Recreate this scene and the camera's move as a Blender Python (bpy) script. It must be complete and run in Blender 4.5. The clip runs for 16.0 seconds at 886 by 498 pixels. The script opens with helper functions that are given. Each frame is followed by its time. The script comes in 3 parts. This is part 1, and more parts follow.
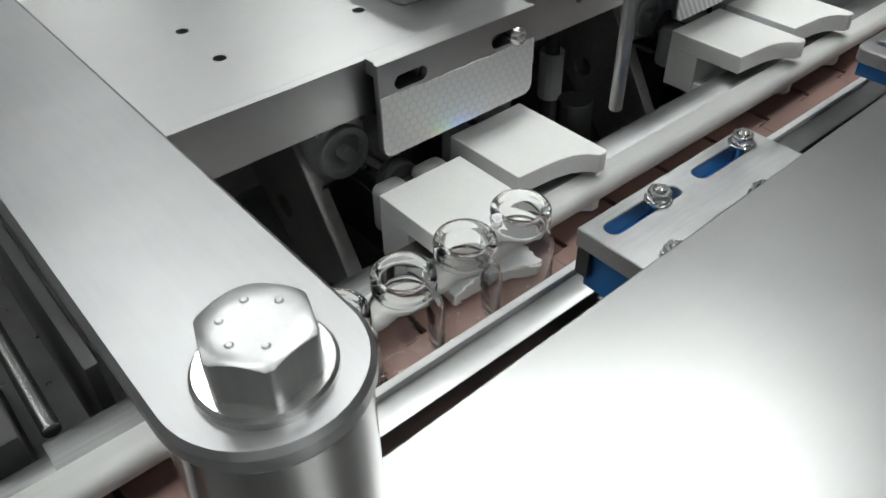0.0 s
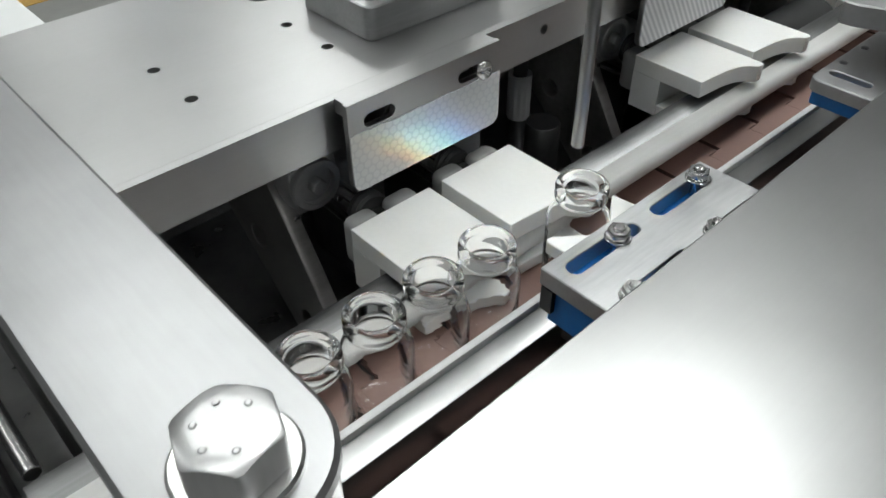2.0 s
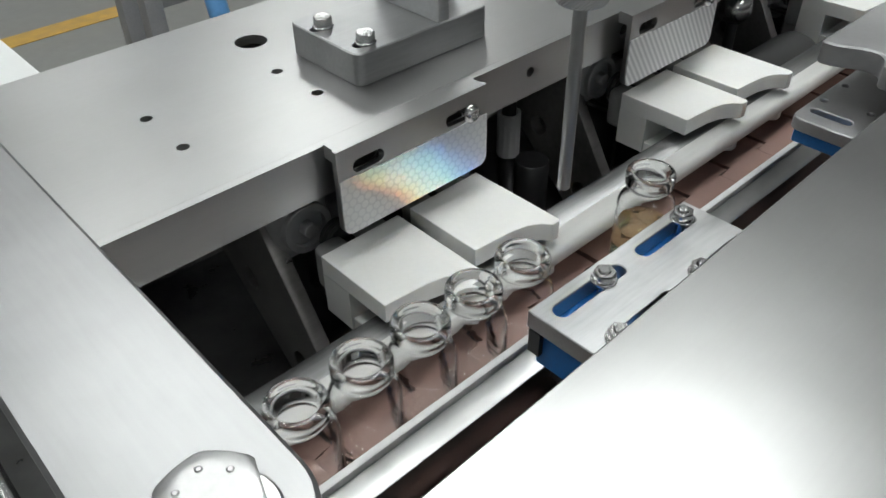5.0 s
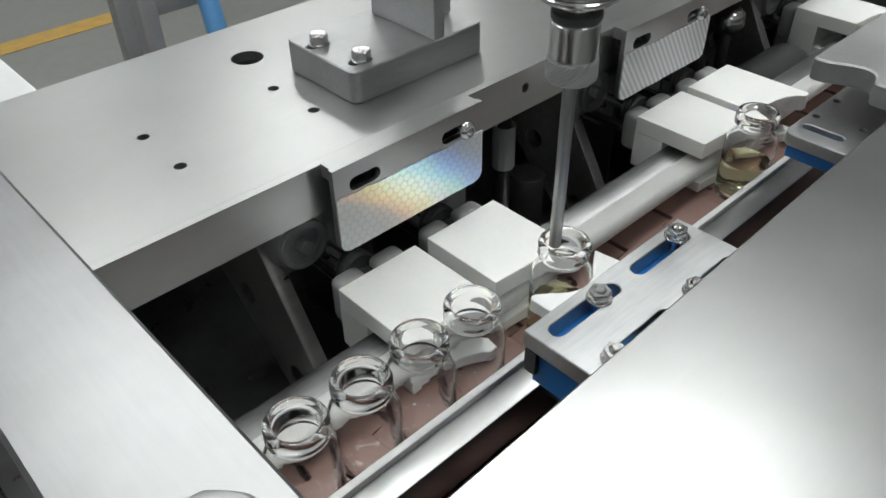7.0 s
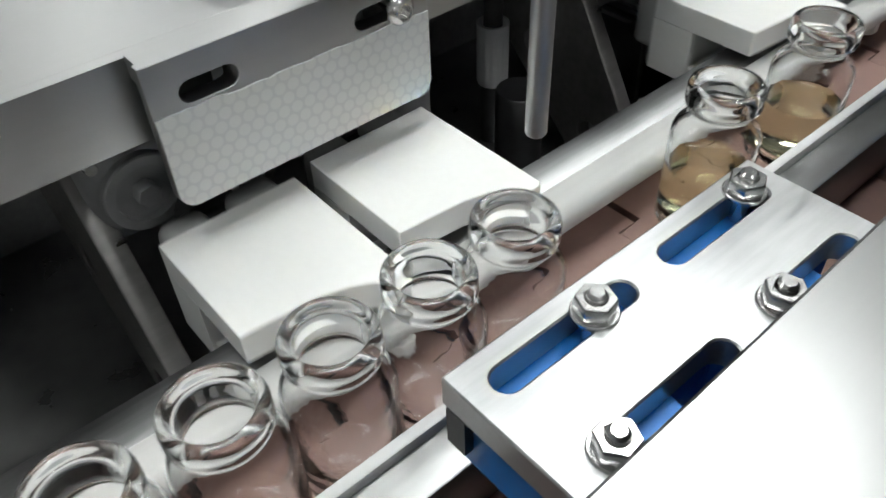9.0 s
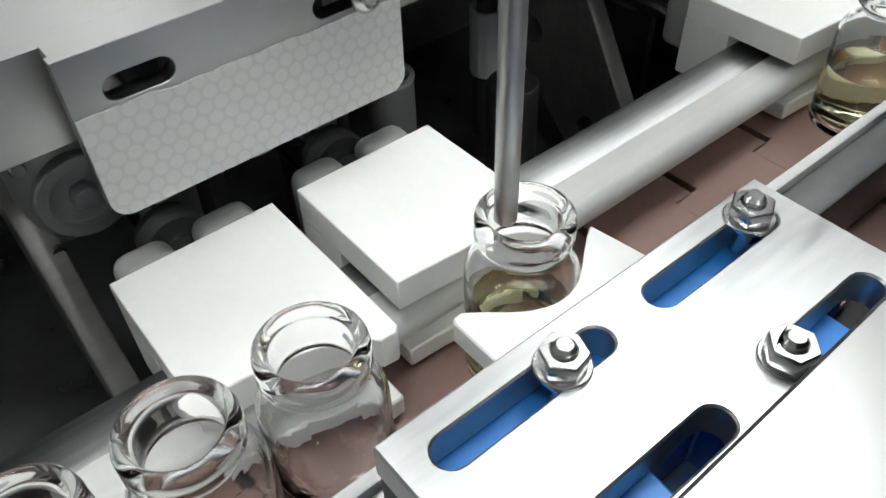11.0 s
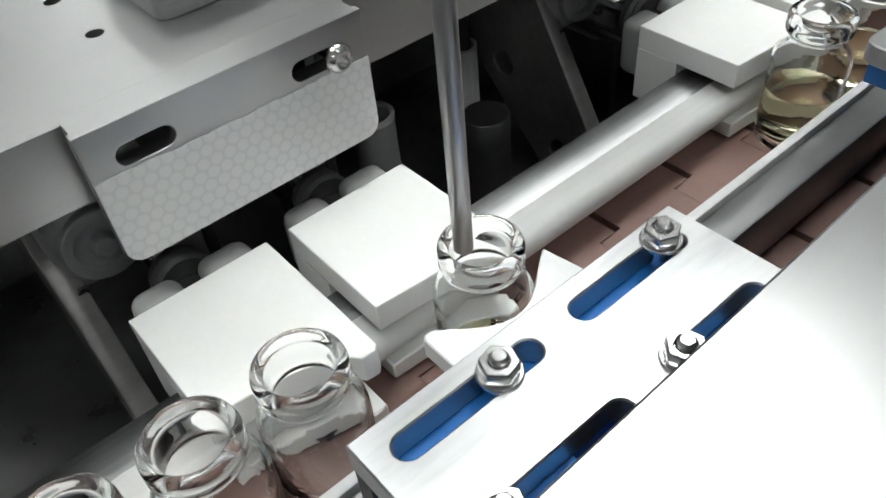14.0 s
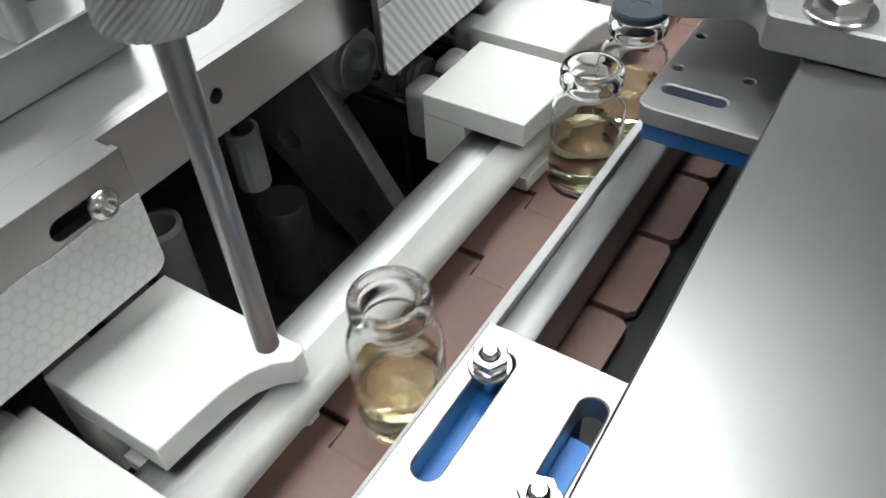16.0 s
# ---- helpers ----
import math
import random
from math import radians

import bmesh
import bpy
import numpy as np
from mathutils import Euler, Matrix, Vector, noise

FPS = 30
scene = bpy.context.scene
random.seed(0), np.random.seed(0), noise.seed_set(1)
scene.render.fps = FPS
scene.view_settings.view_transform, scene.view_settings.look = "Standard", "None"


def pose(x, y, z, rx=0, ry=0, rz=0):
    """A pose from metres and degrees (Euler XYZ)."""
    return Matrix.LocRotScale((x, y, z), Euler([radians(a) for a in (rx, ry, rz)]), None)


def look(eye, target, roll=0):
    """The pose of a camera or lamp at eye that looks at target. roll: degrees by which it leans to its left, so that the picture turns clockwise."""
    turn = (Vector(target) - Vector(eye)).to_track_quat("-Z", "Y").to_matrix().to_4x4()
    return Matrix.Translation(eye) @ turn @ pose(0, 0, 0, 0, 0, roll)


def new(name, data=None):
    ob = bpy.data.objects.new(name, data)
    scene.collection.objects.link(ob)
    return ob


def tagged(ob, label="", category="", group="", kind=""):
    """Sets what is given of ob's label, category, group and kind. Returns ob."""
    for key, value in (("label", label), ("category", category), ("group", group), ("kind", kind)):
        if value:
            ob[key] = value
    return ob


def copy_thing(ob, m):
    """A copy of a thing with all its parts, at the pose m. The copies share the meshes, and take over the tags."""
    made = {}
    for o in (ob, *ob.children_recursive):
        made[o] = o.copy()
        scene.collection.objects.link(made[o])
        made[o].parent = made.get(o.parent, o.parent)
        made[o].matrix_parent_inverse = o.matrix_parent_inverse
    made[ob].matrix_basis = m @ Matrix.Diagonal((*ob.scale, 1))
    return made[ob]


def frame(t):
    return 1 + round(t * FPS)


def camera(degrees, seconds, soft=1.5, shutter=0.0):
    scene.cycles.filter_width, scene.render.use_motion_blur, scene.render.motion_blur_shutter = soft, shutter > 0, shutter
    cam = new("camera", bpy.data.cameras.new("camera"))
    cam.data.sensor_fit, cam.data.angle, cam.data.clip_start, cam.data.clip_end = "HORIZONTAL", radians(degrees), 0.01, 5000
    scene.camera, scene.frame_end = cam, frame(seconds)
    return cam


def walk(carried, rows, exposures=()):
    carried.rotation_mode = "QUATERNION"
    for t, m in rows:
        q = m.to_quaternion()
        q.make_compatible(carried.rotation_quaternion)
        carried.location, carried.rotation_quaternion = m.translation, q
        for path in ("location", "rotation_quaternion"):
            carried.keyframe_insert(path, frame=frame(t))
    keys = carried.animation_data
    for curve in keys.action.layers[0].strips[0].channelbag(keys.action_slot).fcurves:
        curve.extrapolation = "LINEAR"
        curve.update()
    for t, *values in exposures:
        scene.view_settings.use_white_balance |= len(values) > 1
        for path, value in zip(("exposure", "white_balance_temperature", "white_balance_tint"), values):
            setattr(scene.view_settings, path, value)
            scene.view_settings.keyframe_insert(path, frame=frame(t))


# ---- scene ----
cam = camera(58.7, 16.0, shutter=0.35)
PATH = [
    (0, (0.00973, 0.01357, 1.12674), (0.74048, 0.88995, 0.15311), -0.99),
    (0.5, (0.00850, 0.01478, 1.13185), (0.73696, 0.90324, 0.16748), -1.38),
    (1, (0.00612, 0.01344, 1.13193), (0.75506, 0.88056, 0.16385), -0.32),
    (1.5, (0.00489, 0.01242, 1.13698), (0.75577, 0.86111, 0.15417), -0.13),
    (2, (0.01450, 0.01347, 1.14463), (0.77187, 0.85752, 0.16281), -0.50),
    (2.5, (0.01943, 0.01614, 1.14896), (0.80402, 0.85281, 0.18232), 0.05),
    (3, (0.01975, 0.01422, 1.15071), (0.80610, 0.86266, 0.19582), -0.28),
    (3.5, (0.01542, 0.01100, 1.14900), (0.81306, 0.87091, 0.21396), -0.63),
    (4, (0.01680, 0.01198, 1.15010), (0.80575, 0.87565, 0.21115), -0.85),
    (6.5, (0.01810, 0.01151, 1.15389), (0.80375, 0.87774, 0.21452), -1.33),
    (7, (0.01871, 0.01354, 1.15708), (0.81310, 0.87627, 0.22186), -1.01),
    (7.5, (0.02321, 0.01489, 1.15206), (0.82613, 0.86606, 0.21353), -0.31),
    (8, (0.05386, 0.03309, 1.12524), (0.83937, 0.86644, 0.15647), -0.95),
    (8.5, (0.09091, 0.06092, 1.09473), (0.83279, 0.88942, 0.08814), -1.31),
    (9, (0.11824, 0.07129, 1.07674), (0.80627, 0.91744, 0.04686), -2.40),
    (9.5, (0.13740, 0.08166, 1.06721), (0.80034, 0.92310, 0.01722), -2.29),
    (9.7, (0.14091, 0.08099, 1.06586), (0.78674, 0.94008, 0.01949), -2.67),
    (10, (0.14096, 0.08248, 1.06673), (0.80061, 0.92271, 0.01370), -1.61),
    (12.5, (0.14421, 0.08091, 1.06641), (0.76965, 0.93648, 0.00489), -4.19),
    (13, (0.14222, 0.07741, 1.07221), (0.76858, 0.93963, 0.01663), -5.22),
    (13.5, (0.14052, 0.06879, 1.07886), (0.77519, 0.93438, 0.03103), -5.09),
    (14, (0.14067, 0.06114, 1.08900), (0.78448, 0.92955, 0.04911), -6.07),
    (14.5, (0.16533, 0.07183, 1.09215), (0.81494, 0.88918, 0.01514), -11.19),
    (15, (0.18224, 0.07572, 1.09776), (1.02328, 0.74029, 0.04848), -4.83),
    (15.5, (0.18106, 0.08402, 1.09822), (1.02836, 0.71218, 0.03169), -4.93),
    (16, (0.16466, 0.07997, 1.10159), (1.04167, 0.69540, 0.05179), -3.78),
]
walk(cam, [(t, look(eye, target, roll)) for t, eye, target, roll in PATH], exposures=[(0, 0.0), (7.5, 0.0), (9, 0.32), (14, 0.32), (15, 0.42), (16, 0.42)])

# ---------------------------------------------------------------- light
world = bpy.data.worlds.new("world")
scene.world = world
world.use_nodes = True
world.node_tree.nodes["Background"].inputs[0].default_value = (0.75, 0.8, 0.85, 1)
world.node_tree.nodes["Background"].inputs[1].default_value = 0.02
LAMP = 13.3


# ---------------------------------------------------------------- materials
def material(name, base, rough=0.5, metal=0.0, grain=(60, 60, 60), depth=0.0, spread=0.08, stain=0.06, rough_spread=0.1, shift=0.0, **more):
    """A principled surface with fine grain and broad stains in colour, roughness and relief."""
    m = bpy.data.materials.new(name)
    m.use_nodes = True
    nodes, links = m.node_tree.nodes, m.node_tree.links
    b = nodes["Principled BSDF"]
    coord = nodes.new("ShaderNodeTexCoord")
    place = nodes.new("ShaderNodeMapping")
    place.inputs["Scale"].default_value = grain
    links.new(coord.outputs["Object"], place.inputs["Vector"])
    fine = nodes.new("ShaderNodeTexNoise")
    fine.inputs["Scale"].default_value = 10.0
    fine.inputs["Detail"].default_value = 5.0
    links.new(place.outputs["Vector"], fine.inputs["Vector"])
    broad = nodes.new("ShaderNodeTexNoise")
    broad.inputs["Scale"].default_value = 22.0
    broad.inputs["Detail"].default_value = 4.0
    links.new(coord.outputs["Object"], broad.inputs["Vector"])

    def scaled(socket, low, high):
        r = nodes.new("ShaderNodeMapRange")
        r.inputs["From Min"].default_value, r.inputs["From Max"].default_value = 0.3, 0.7
        r.inputs["To Min"].default_value, r.inputs["To Max"].default_value = low, high
        links.new(socket, r.inputs["Value"])
        return r.outputs["Result"]

    def product(a, c):
        n = nodes.new("ShaderNodeMath")
        n.operation = "MULTIPLY"
        links.new(a, n.inputs[0])
        links.new(c, n.inputs[1])
        return n.outputs[0]

    value = product(scaled(fine.outputs["Fac"], 1 - spread, 1 + spread), scaled(broad.outputs["Fac"], 1 - stain, 1 + stain))
    if shift:
        info = nodes.new("ShaderNodeObjectInfo")
        r = nodes.new("ShaderNodeMapRange")
        r.inputs["To Min"].default_value, r.inputs["To Max"].default_value = 1 - shift, 1 + shift
        links.new(info.outputs["Random"], r.inputs["Value"])
        value = product(value, r.outputs["Result"])
    tint = nodes.new("ShaderNodeVectorMath")
    tint.operation = "SCALE"
    tint.inputs[0].default_value = base
    links.new(value, tint.inputs["Scale"])
    links.new(tint.outputs[0], b.inputs["Base Color"])
    links.new(product(scaled(fine.outputs["Fac"], rough * (1 - rough_spread), rough * (1 + rough_spread)), scaled(broad.outputs["Fac"], 1 - rough_spread, 1 + rough_spread)), b.inputs["Roughness"])
    b.inputs["Metallic"].default_value = metal
    if depth:
        bump = nodes.new("ShaderNodeBump")
        bump.inputs["Strength"].default_value = 0.5
        bump.inputs["Distance"].default_value = depth
        links.new(fine.outputs["Fac"], bump.inputs["Height"])
        links.new(bump.outputs["Normal"], b.inputs["Normal"])
    for key, v in more.items():
        b.inputs[key].default_value = v
    return m


STEEL = material("brushed_steel", (0.47, 0.47, 0.47), 0.35, 1.0, (1.5, 60, 60), 0.0, 0.012, 0.04, 0.03)
SHEET = material("brushed_cover_steel", (0.32, 0.32, 0.32), 0.33, 1.0, (1.5, 60, 60), 0.0, 0.012, 0.06, 0.03)
STEEL_Y = material("brushed_steel_arm", (0.33, 0.33, 0.335), 0.38, 1.0, (60, 6, 60), 0.00001, 0.03, 0.12, 0.05)
POLISHED = material("polished_steel", (0.64, 0.635, 0.63), 0.24, 1.0, (30, 30, 30), 0.0, 0.03, 0.03, 0.04)
ALUMINIUM = material("machined_aluminium", (0.46, 0.465, 0.47), 0.42, 1.0, (6, 60, 60), 0.00004, 0.08, 0.16, 0.22)
NEEDLE = material("satin_steel", (0.42, 0.42, 0.42), 0.38, 1.0, (60, 60, 2), 0.0, 0.06, 0.05, 0.1)
CAST = material("anodised_aluminium", (0.4, 0.4, 0.405), 0.45, 0.6, (30, 30, 30), 0.00003, 0.06, 0.06, 0.15)
RAIL = material("worn_rail_steel", (0.3, 0.3, 0.3), 0.34, 1.0, (6, 30, 30), 0.00003, 0.05, 0.16, 0.08)
MATT = material("matt_black_plastic", (0.035, 0.035, 0.035), 0.8, 0.0, (30, 30, 30), 0.0, 0.1, 0.1)
POST = material("drawn_steel", (0.36, 0.355, 0.35), 0.2, 1.0, (60, 60, 3), 0.0, 0.05, 0.08, 0.1)
DARK = material("dark_steel", (0.16, 0.16, 0.165), 0.42, 0.85, (20, 20, 20), 0.00004, 0.08, 0.12, 0.15)
TRAY = material("dull_tray_steel", (0.36, 0.36, 0.36), 0.34, 0.95, (8, 8, 8), 0.0, 0.06, 0.2, 0.15)
GREY = material("grey_enamel", (0.3, 0.3, 0.3), 0.5, 0.0, (30, 30, 30), 0.00004, 0.05, 0.08)
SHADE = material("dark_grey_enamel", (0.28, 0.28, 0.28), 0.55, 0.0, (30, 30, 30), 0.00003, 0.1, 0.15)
BLACK = material("black_plastic", (0.045, 0.045, 0.046), 0.5, 0.0, (30, 30, 30), 0.00003, 0.1, 0.1)
WHITE = material("white_acetal", (0.78, 0.78, 0.765), 0.42, 0.0, (40, 40, 40), 0.00003, 0.015, 0.015, **{"Subsurface Weight": 0.35, "Subsurface Scale": 0.003, "Subsurface Radius": (1.0, 0.95, 0.85)})
BAR = material("natural_nylon", (0.5, 0.5, 0.49), 0.45, 0.0, (2, 40, 40), 0.00003, 0.04, 0.06, **{"Subsurface Weight": 0.3, "Subsurface Scale": 0.003, "Subsurface Radius": (1.0, 0.95, 0.85)})
STRIP = material("brushed_strip", (0.23, 0.23, 0.232), 0.38, 1.0, (2, 60, 60), 0.00002, 0.12, 0.14, 0.12)
FRAME = material("stained_cast_steel", (0.24, 0.232, 0.225), 0.45, 0.5, (6, 30, 30), 0.00004, 0.12, 0.3, 0.2)
HALF = material("grey_plastic", (0.38, 0.38, 0.375), 0.45, 0.0, (40, 40, 40), 0.00003, 0.03, 0.05)
CLAMP = material("pale_grey_plastic", (0.55, 0.55, 0.55), 0.45, 0.0, (40, 40, 40), 0.00003, 0.03, 0.03)
BLUE = material("blue_plastic", (0.02, 0.19, 0.58), 0.45, 0.0, (40, 40, 40), 0.00003, 0.06, 0.06)
CHAIN = material("brown_chain_plastic", (0.21, 0.125, 0.105), 0.5, 0.0, (40, 40, 40), 0.00005, 0.06, 0.08, 0.12, shift=0.06)
RUBBER = material("grey_blue_rubber", (0.05, 0.06, 0.08), 0.55, 0.0, (40, 40, 40), 0.0, 0.05, 0.05)
FLOOR = material("grey_epoxy", (0.22, 0.22, 0.21), 0.4, 0.0, (1, 1, 1), 0.0, 0.06, 0.08)
YELLOW = material("yellow_paint", (0.55, 0.33, 0.06), 0.5, 0.0, (2, 2, 2), 0.0, 0.08, 0.1)
PAINT = material("white_enamel", (0.58, 0.59, 0.59), 0.45, 0.0, (4, 4, 4), 0.0, 0.02, 0.03)
CEIL = material("pale_ceiling_paint", (0.56, 0.57, 0.58), 0.7, 0.0, (2, 2, 2), 0.0, 0.03, 0.04)
WALL = material("pale_wall_paint", (0.78, 0.785, 0.79), 0.6, 0.0, (2, 2, 2), 0.0, 0.02, 0.03)
HOSE = material("blue_hose", (0.1, 0.28, 0.55), 0.35, 0.0, (20, 20, 20), 0.0, 0.05, 0.05)


def clear(name, tint, ior, ripple, scale):
    """A clear body that bends and mirrors the light, with a faint unevenness of its surface."""
    m = bpy.data.materials.new(name)
    m.use_nodes = True
    nodes, links = m.node_tree.nodes, m.node_tree.links
    b = nodes["Principled BSDF"]
    b.inputs["Base Color"].default_value = (*tint, 1)
    b.inputs["Roughness"].default_value = 0.0
    b.inputs["IOR"].default_value = ior
    b.inputs["Transmission Weight"].default_value = 1.0
    b.inputs["Specular IOR Level"].default_value = 0.9
    wave = nodes.new("ShaderNodeTexNoise")
    wave.inputs["Scale"].default_value = scale
    wave.inputs["Detail"].default_value = 1.0
    coord = nodes.new("ShaderNodeTexCoord")
    links.new(coord.outputs["Object"], wave.inputs["Vector"])
    bump = nodes.new("ShaderNodeBump")
    bump.inputs["Strength"].default_value = 0.5
    bump.inputs["Distance"].default_value = ripple
    links.new(wave.outputs["Fac"], bump.inputs["Height"])
    links.new(bump.outputs["Normal"], b.inputs["Normal"])
    return m


GLASS = clear("clear_glass", (0.997, 1.0, 0.998), 1.27, 0.0002, 300.0)
LIQUID = clear("amber_liquid", (1.0, 0.98, 0.67), 1.26, 0.00005, 180.0)


def glowing(name, colour, strength):
    m = bpy.data.materials.new(name)
    m.use_nodes = True
    b = m.node_tree.nodes["Principled BSDF"]
    b.inputs["Emission Color"].default_value = (*colour, 1)
    b.inputs["Emission Strength"].default_value = strength
    return m


def honeycomb_foil():
    """White retro-reflective sheet: a honeycomb of prismatic cells, with a rainbow glint put in."""
    m = material("reflective_foil", (0.93, 0.93, 0.92), 0.36, 0.0, (30, 30, 30), 0.0, 0.02, 0.03)
    nodes, links = m.node_tree.nodes, m.node_tree.links
    b = nodes["Principled BSDF"]
    coord = nodes.new("ShaderNodeTexCoord")

    def vector(op, a, value=None):
        n = nodes.new("ShaderNodeVectorMath")
        n.operation = op
        links.new(a, n.inputs[0])
        if value:
            n.inputs[1].default_value = value
        return n

    pitch = 0.0041
    grid = vector("MULTIPLY", coord.outputs["Object"], (1 / pitch, 0, 1 / (pitch * 1.732)))
    away = []
    for half in ((0, 0, 0), (0.5, 0, 0.5)):
        moved = vector("ADD", grid.outputs[0], half)
        cell = vector("FRACTION", moved.outputs[0])
        local = vector("SUBTRACT", cell.outputs[0], (0.5, 0, 0.5))
        local = vector("MULTIPLY", local.outputs[0], (1, 0, 1.732))
        away.append(vector("LENGTH", local.outputs[0]).outputs["Value"])
    least = nodes.new("ShaderNodeMath")
    least.operation = "MINIMUM"
    links.new(away[0], least.inputs[0])
    links.new(away[1], least.inputs[1])
    inside = nodes.new("ShaderNodeMapRange")
    inside.inputs["From Min"].default_value, inside.inputs["From Max"].default_value = 0.47, 0.37
    links.new(least.outputs[0], inside.inputs["Value"])
    mixed = nodes.new("ShaderNodeMix")
    mixed.data_type = "RGBA"
    links.new(inside.outputs["Result"], mixed.inputs["Factor"])
    mixed.inputs[6].default_value = (0.69, 0.69, 0.69, 1)
    mixed.inputs[7].default_value = (0.77, 0.77, 0.76, 1)
    links.new(mixed.outputs[2], b.inputs["Base Color"])
    # rainbow glint built in: tinted gloss lobes on fixed normals mirror an added ceiling lamp
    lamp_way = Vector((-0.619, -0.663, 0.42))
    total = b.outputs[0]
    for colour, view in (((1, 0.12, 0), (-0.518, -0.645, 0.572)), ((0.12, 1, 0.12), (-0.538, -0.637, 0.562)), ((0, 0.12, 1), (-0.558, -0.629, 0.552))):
        glint_normal = nodes.new("ShaderNodeCombineXYZ")
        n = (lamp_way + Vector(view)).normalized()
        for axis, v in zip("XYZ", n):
            glint_normal.inputs[axis].default_value = v
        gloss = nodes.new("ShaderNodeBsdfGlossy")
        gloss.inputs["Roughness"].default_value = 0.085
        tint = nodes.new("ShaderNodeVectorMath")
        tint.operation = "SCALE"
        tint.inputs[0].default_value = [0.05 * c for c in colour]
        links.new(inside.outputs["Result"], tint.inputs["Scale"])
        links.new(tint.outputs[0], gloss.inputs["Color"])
        links.new(glint_normal.outputs[0], gloss.inputs["Normal"])
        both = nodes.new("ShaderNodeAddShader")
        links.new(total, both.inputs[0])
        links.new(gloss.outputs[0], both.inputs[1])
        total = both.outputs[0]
    links.new(total, nodes["Material Output"].inputs["Surface"])
    return m


def ribbed_foil():
    """White reflective sheet with fine slanting ribs."""
    m = material("ribbed_foil", (0.8, 0.8, 0.81), 0.4, 0.0, (30, 30, 30), 0.0, 0.02, 0.03)
    nodes, links = m.node_tree.nodes, m.node_tree.links
    b = nodes["Principled BSDF"]
    coord = nodes.new("ShaderNodeTexCoord")
    place = nodes.new("ShaderNodeMapping")
    place.inputs["Rotation"].default_value = (0, radians(35), 0)
    links.new(coord.outputs["Object"], place.inputs["Vector"])
    wave = nodes.new("ShaderNodeTexWave")
    wave.inputs["Scale"].default_value = 95.0
    wave.inputs["Distortion"].default_value = 0.3
    links.new(place.outputs["Vector"], wave.inputs["Vector"])
    shade = nodes.new("ShaderNodeValToRGB")
    shade.color_ramp.elements[0].color = (0.56, 0.56, 0.58, 1)
    shade.color_ramp.elements[1].color = (0.86, 0.86, 0.87, 1)
    links.new(wave.outputs["Fac"], shade.inputs["Fac"])
    links.new(shade.outputs["Color"], b.inputs["Base Color"])
    return m


FOIL = honeycomb_foil()
RIBBED = ribbed_foil()
GLOW = glowing("lamp_diffuser", (0.965, 1.0, 0.98), LAMP)


# ---------------------------------------------------------------- mesh tools
def box(x0, x1, y0, y1, z0, z1, bevel=0.0, seg=2, bm=None):
    bm = bm or bmesh.new()
    m = Matrix.Translation(((x0 + x1) / 2, (y0 + y1) / 2, (z0 + z1) / 2)) @ Matrix.Diagonal((x1 - x0, y1 - y0, z1 - z0, 1))
    made = bmesh.ops.create_cube(bm, size=1, matrix=m)["verts"]
    if bevel:
        edges = list({e for v in made for e in v.link_edges})
        bmesh.ops.bevel(bm, geom=edges, offset=bevel, segments=seg, profile=0.5, affect="EDGES")
    return bm


def slab(outer, holes, z0, z1, turn=None, chamfer=0.0):
    """A flat plate of any outline with holes through it; the outline is in x and y, its thickness in z."""
    from mathutils.geometry import tessellate_polygon
    loops = [outer] + list(holes)
    flat = [p for loop in loops for p in loop]
    tris = tessellate_polygon([[Vector((p[0], p[1], 0)) for p in loop] for loop in loops])
    bm = bmesh.new()
    low = [bm.verts.new((p[0], p[1], z0)) for p in flat]
    high = [bm.verts.new((p[0], p[1], z1)) for p in flat]
    for a, b, c in tris:
        for face in ((high[a], high[b], high[c]), (low[c], low[b], low[a])):
            try:
                bm.faces.new(face)
            except ValueError:
                pass
    start = 0
    for loop in loops:
        n = len(loop)
        for i in range(n):
            a, b = start + i, start + (i + 1) % n
            bm.faces.new((low[a], low[b], high[b], high[a]))
        start += n
    bmesh.ops.recalc_face_normals(bm, faces=bm.faces)
    if chamfer:
        rim = [e for e in bm.edges if len(e.link_faces) == 2 and e.calc_face_angle(0) > 0.9]
        bmesh.ops.bevel(bm, geom=rim, offset=chamfer, segments=1, affect="EDGES")
    if turn:
        bm.transform(turn)
    return bm


def disc(cx, cy, r, n=20, a0=0.0):
    return [(cx + r * math.cos(a0 + 2 * math.pi * i / n), cy + r * math.sin(a0 + 2 * math.pi * i / n)) for i in range(n)]


def slot(x0, x1, cy, r, n=8):
    """A slot with round ends, along x."""
    pts = [(x1 - r + r * math.cos(a), cy + r * math.sin(a)) for a in [math.pi * (i / n - 0.5) for i in range(n + 1)]]
    return pts + [(x0 + r + r * math.cos(a), cy + r * math.sin(a)) for a in [math.pi * (i / n + 0.5) for i in range(n + 1)]]


def round_rect(x0, x1, y0, y1, r, n=5):
    pts = []
    for cx, cy, a in ((x1 - r, y1 - r, 0), (x0 + r, y1 - r, 90), (x0 + r, y0 + r, 180), (x1 - r, y0 + r, 270)):
        pts += [(cx + r * math.cos(radians(a + 90 * i / n)), cy + r * math.sin(radians(a + 90 * i / n))) for i in range(n + 1)]
    return pts


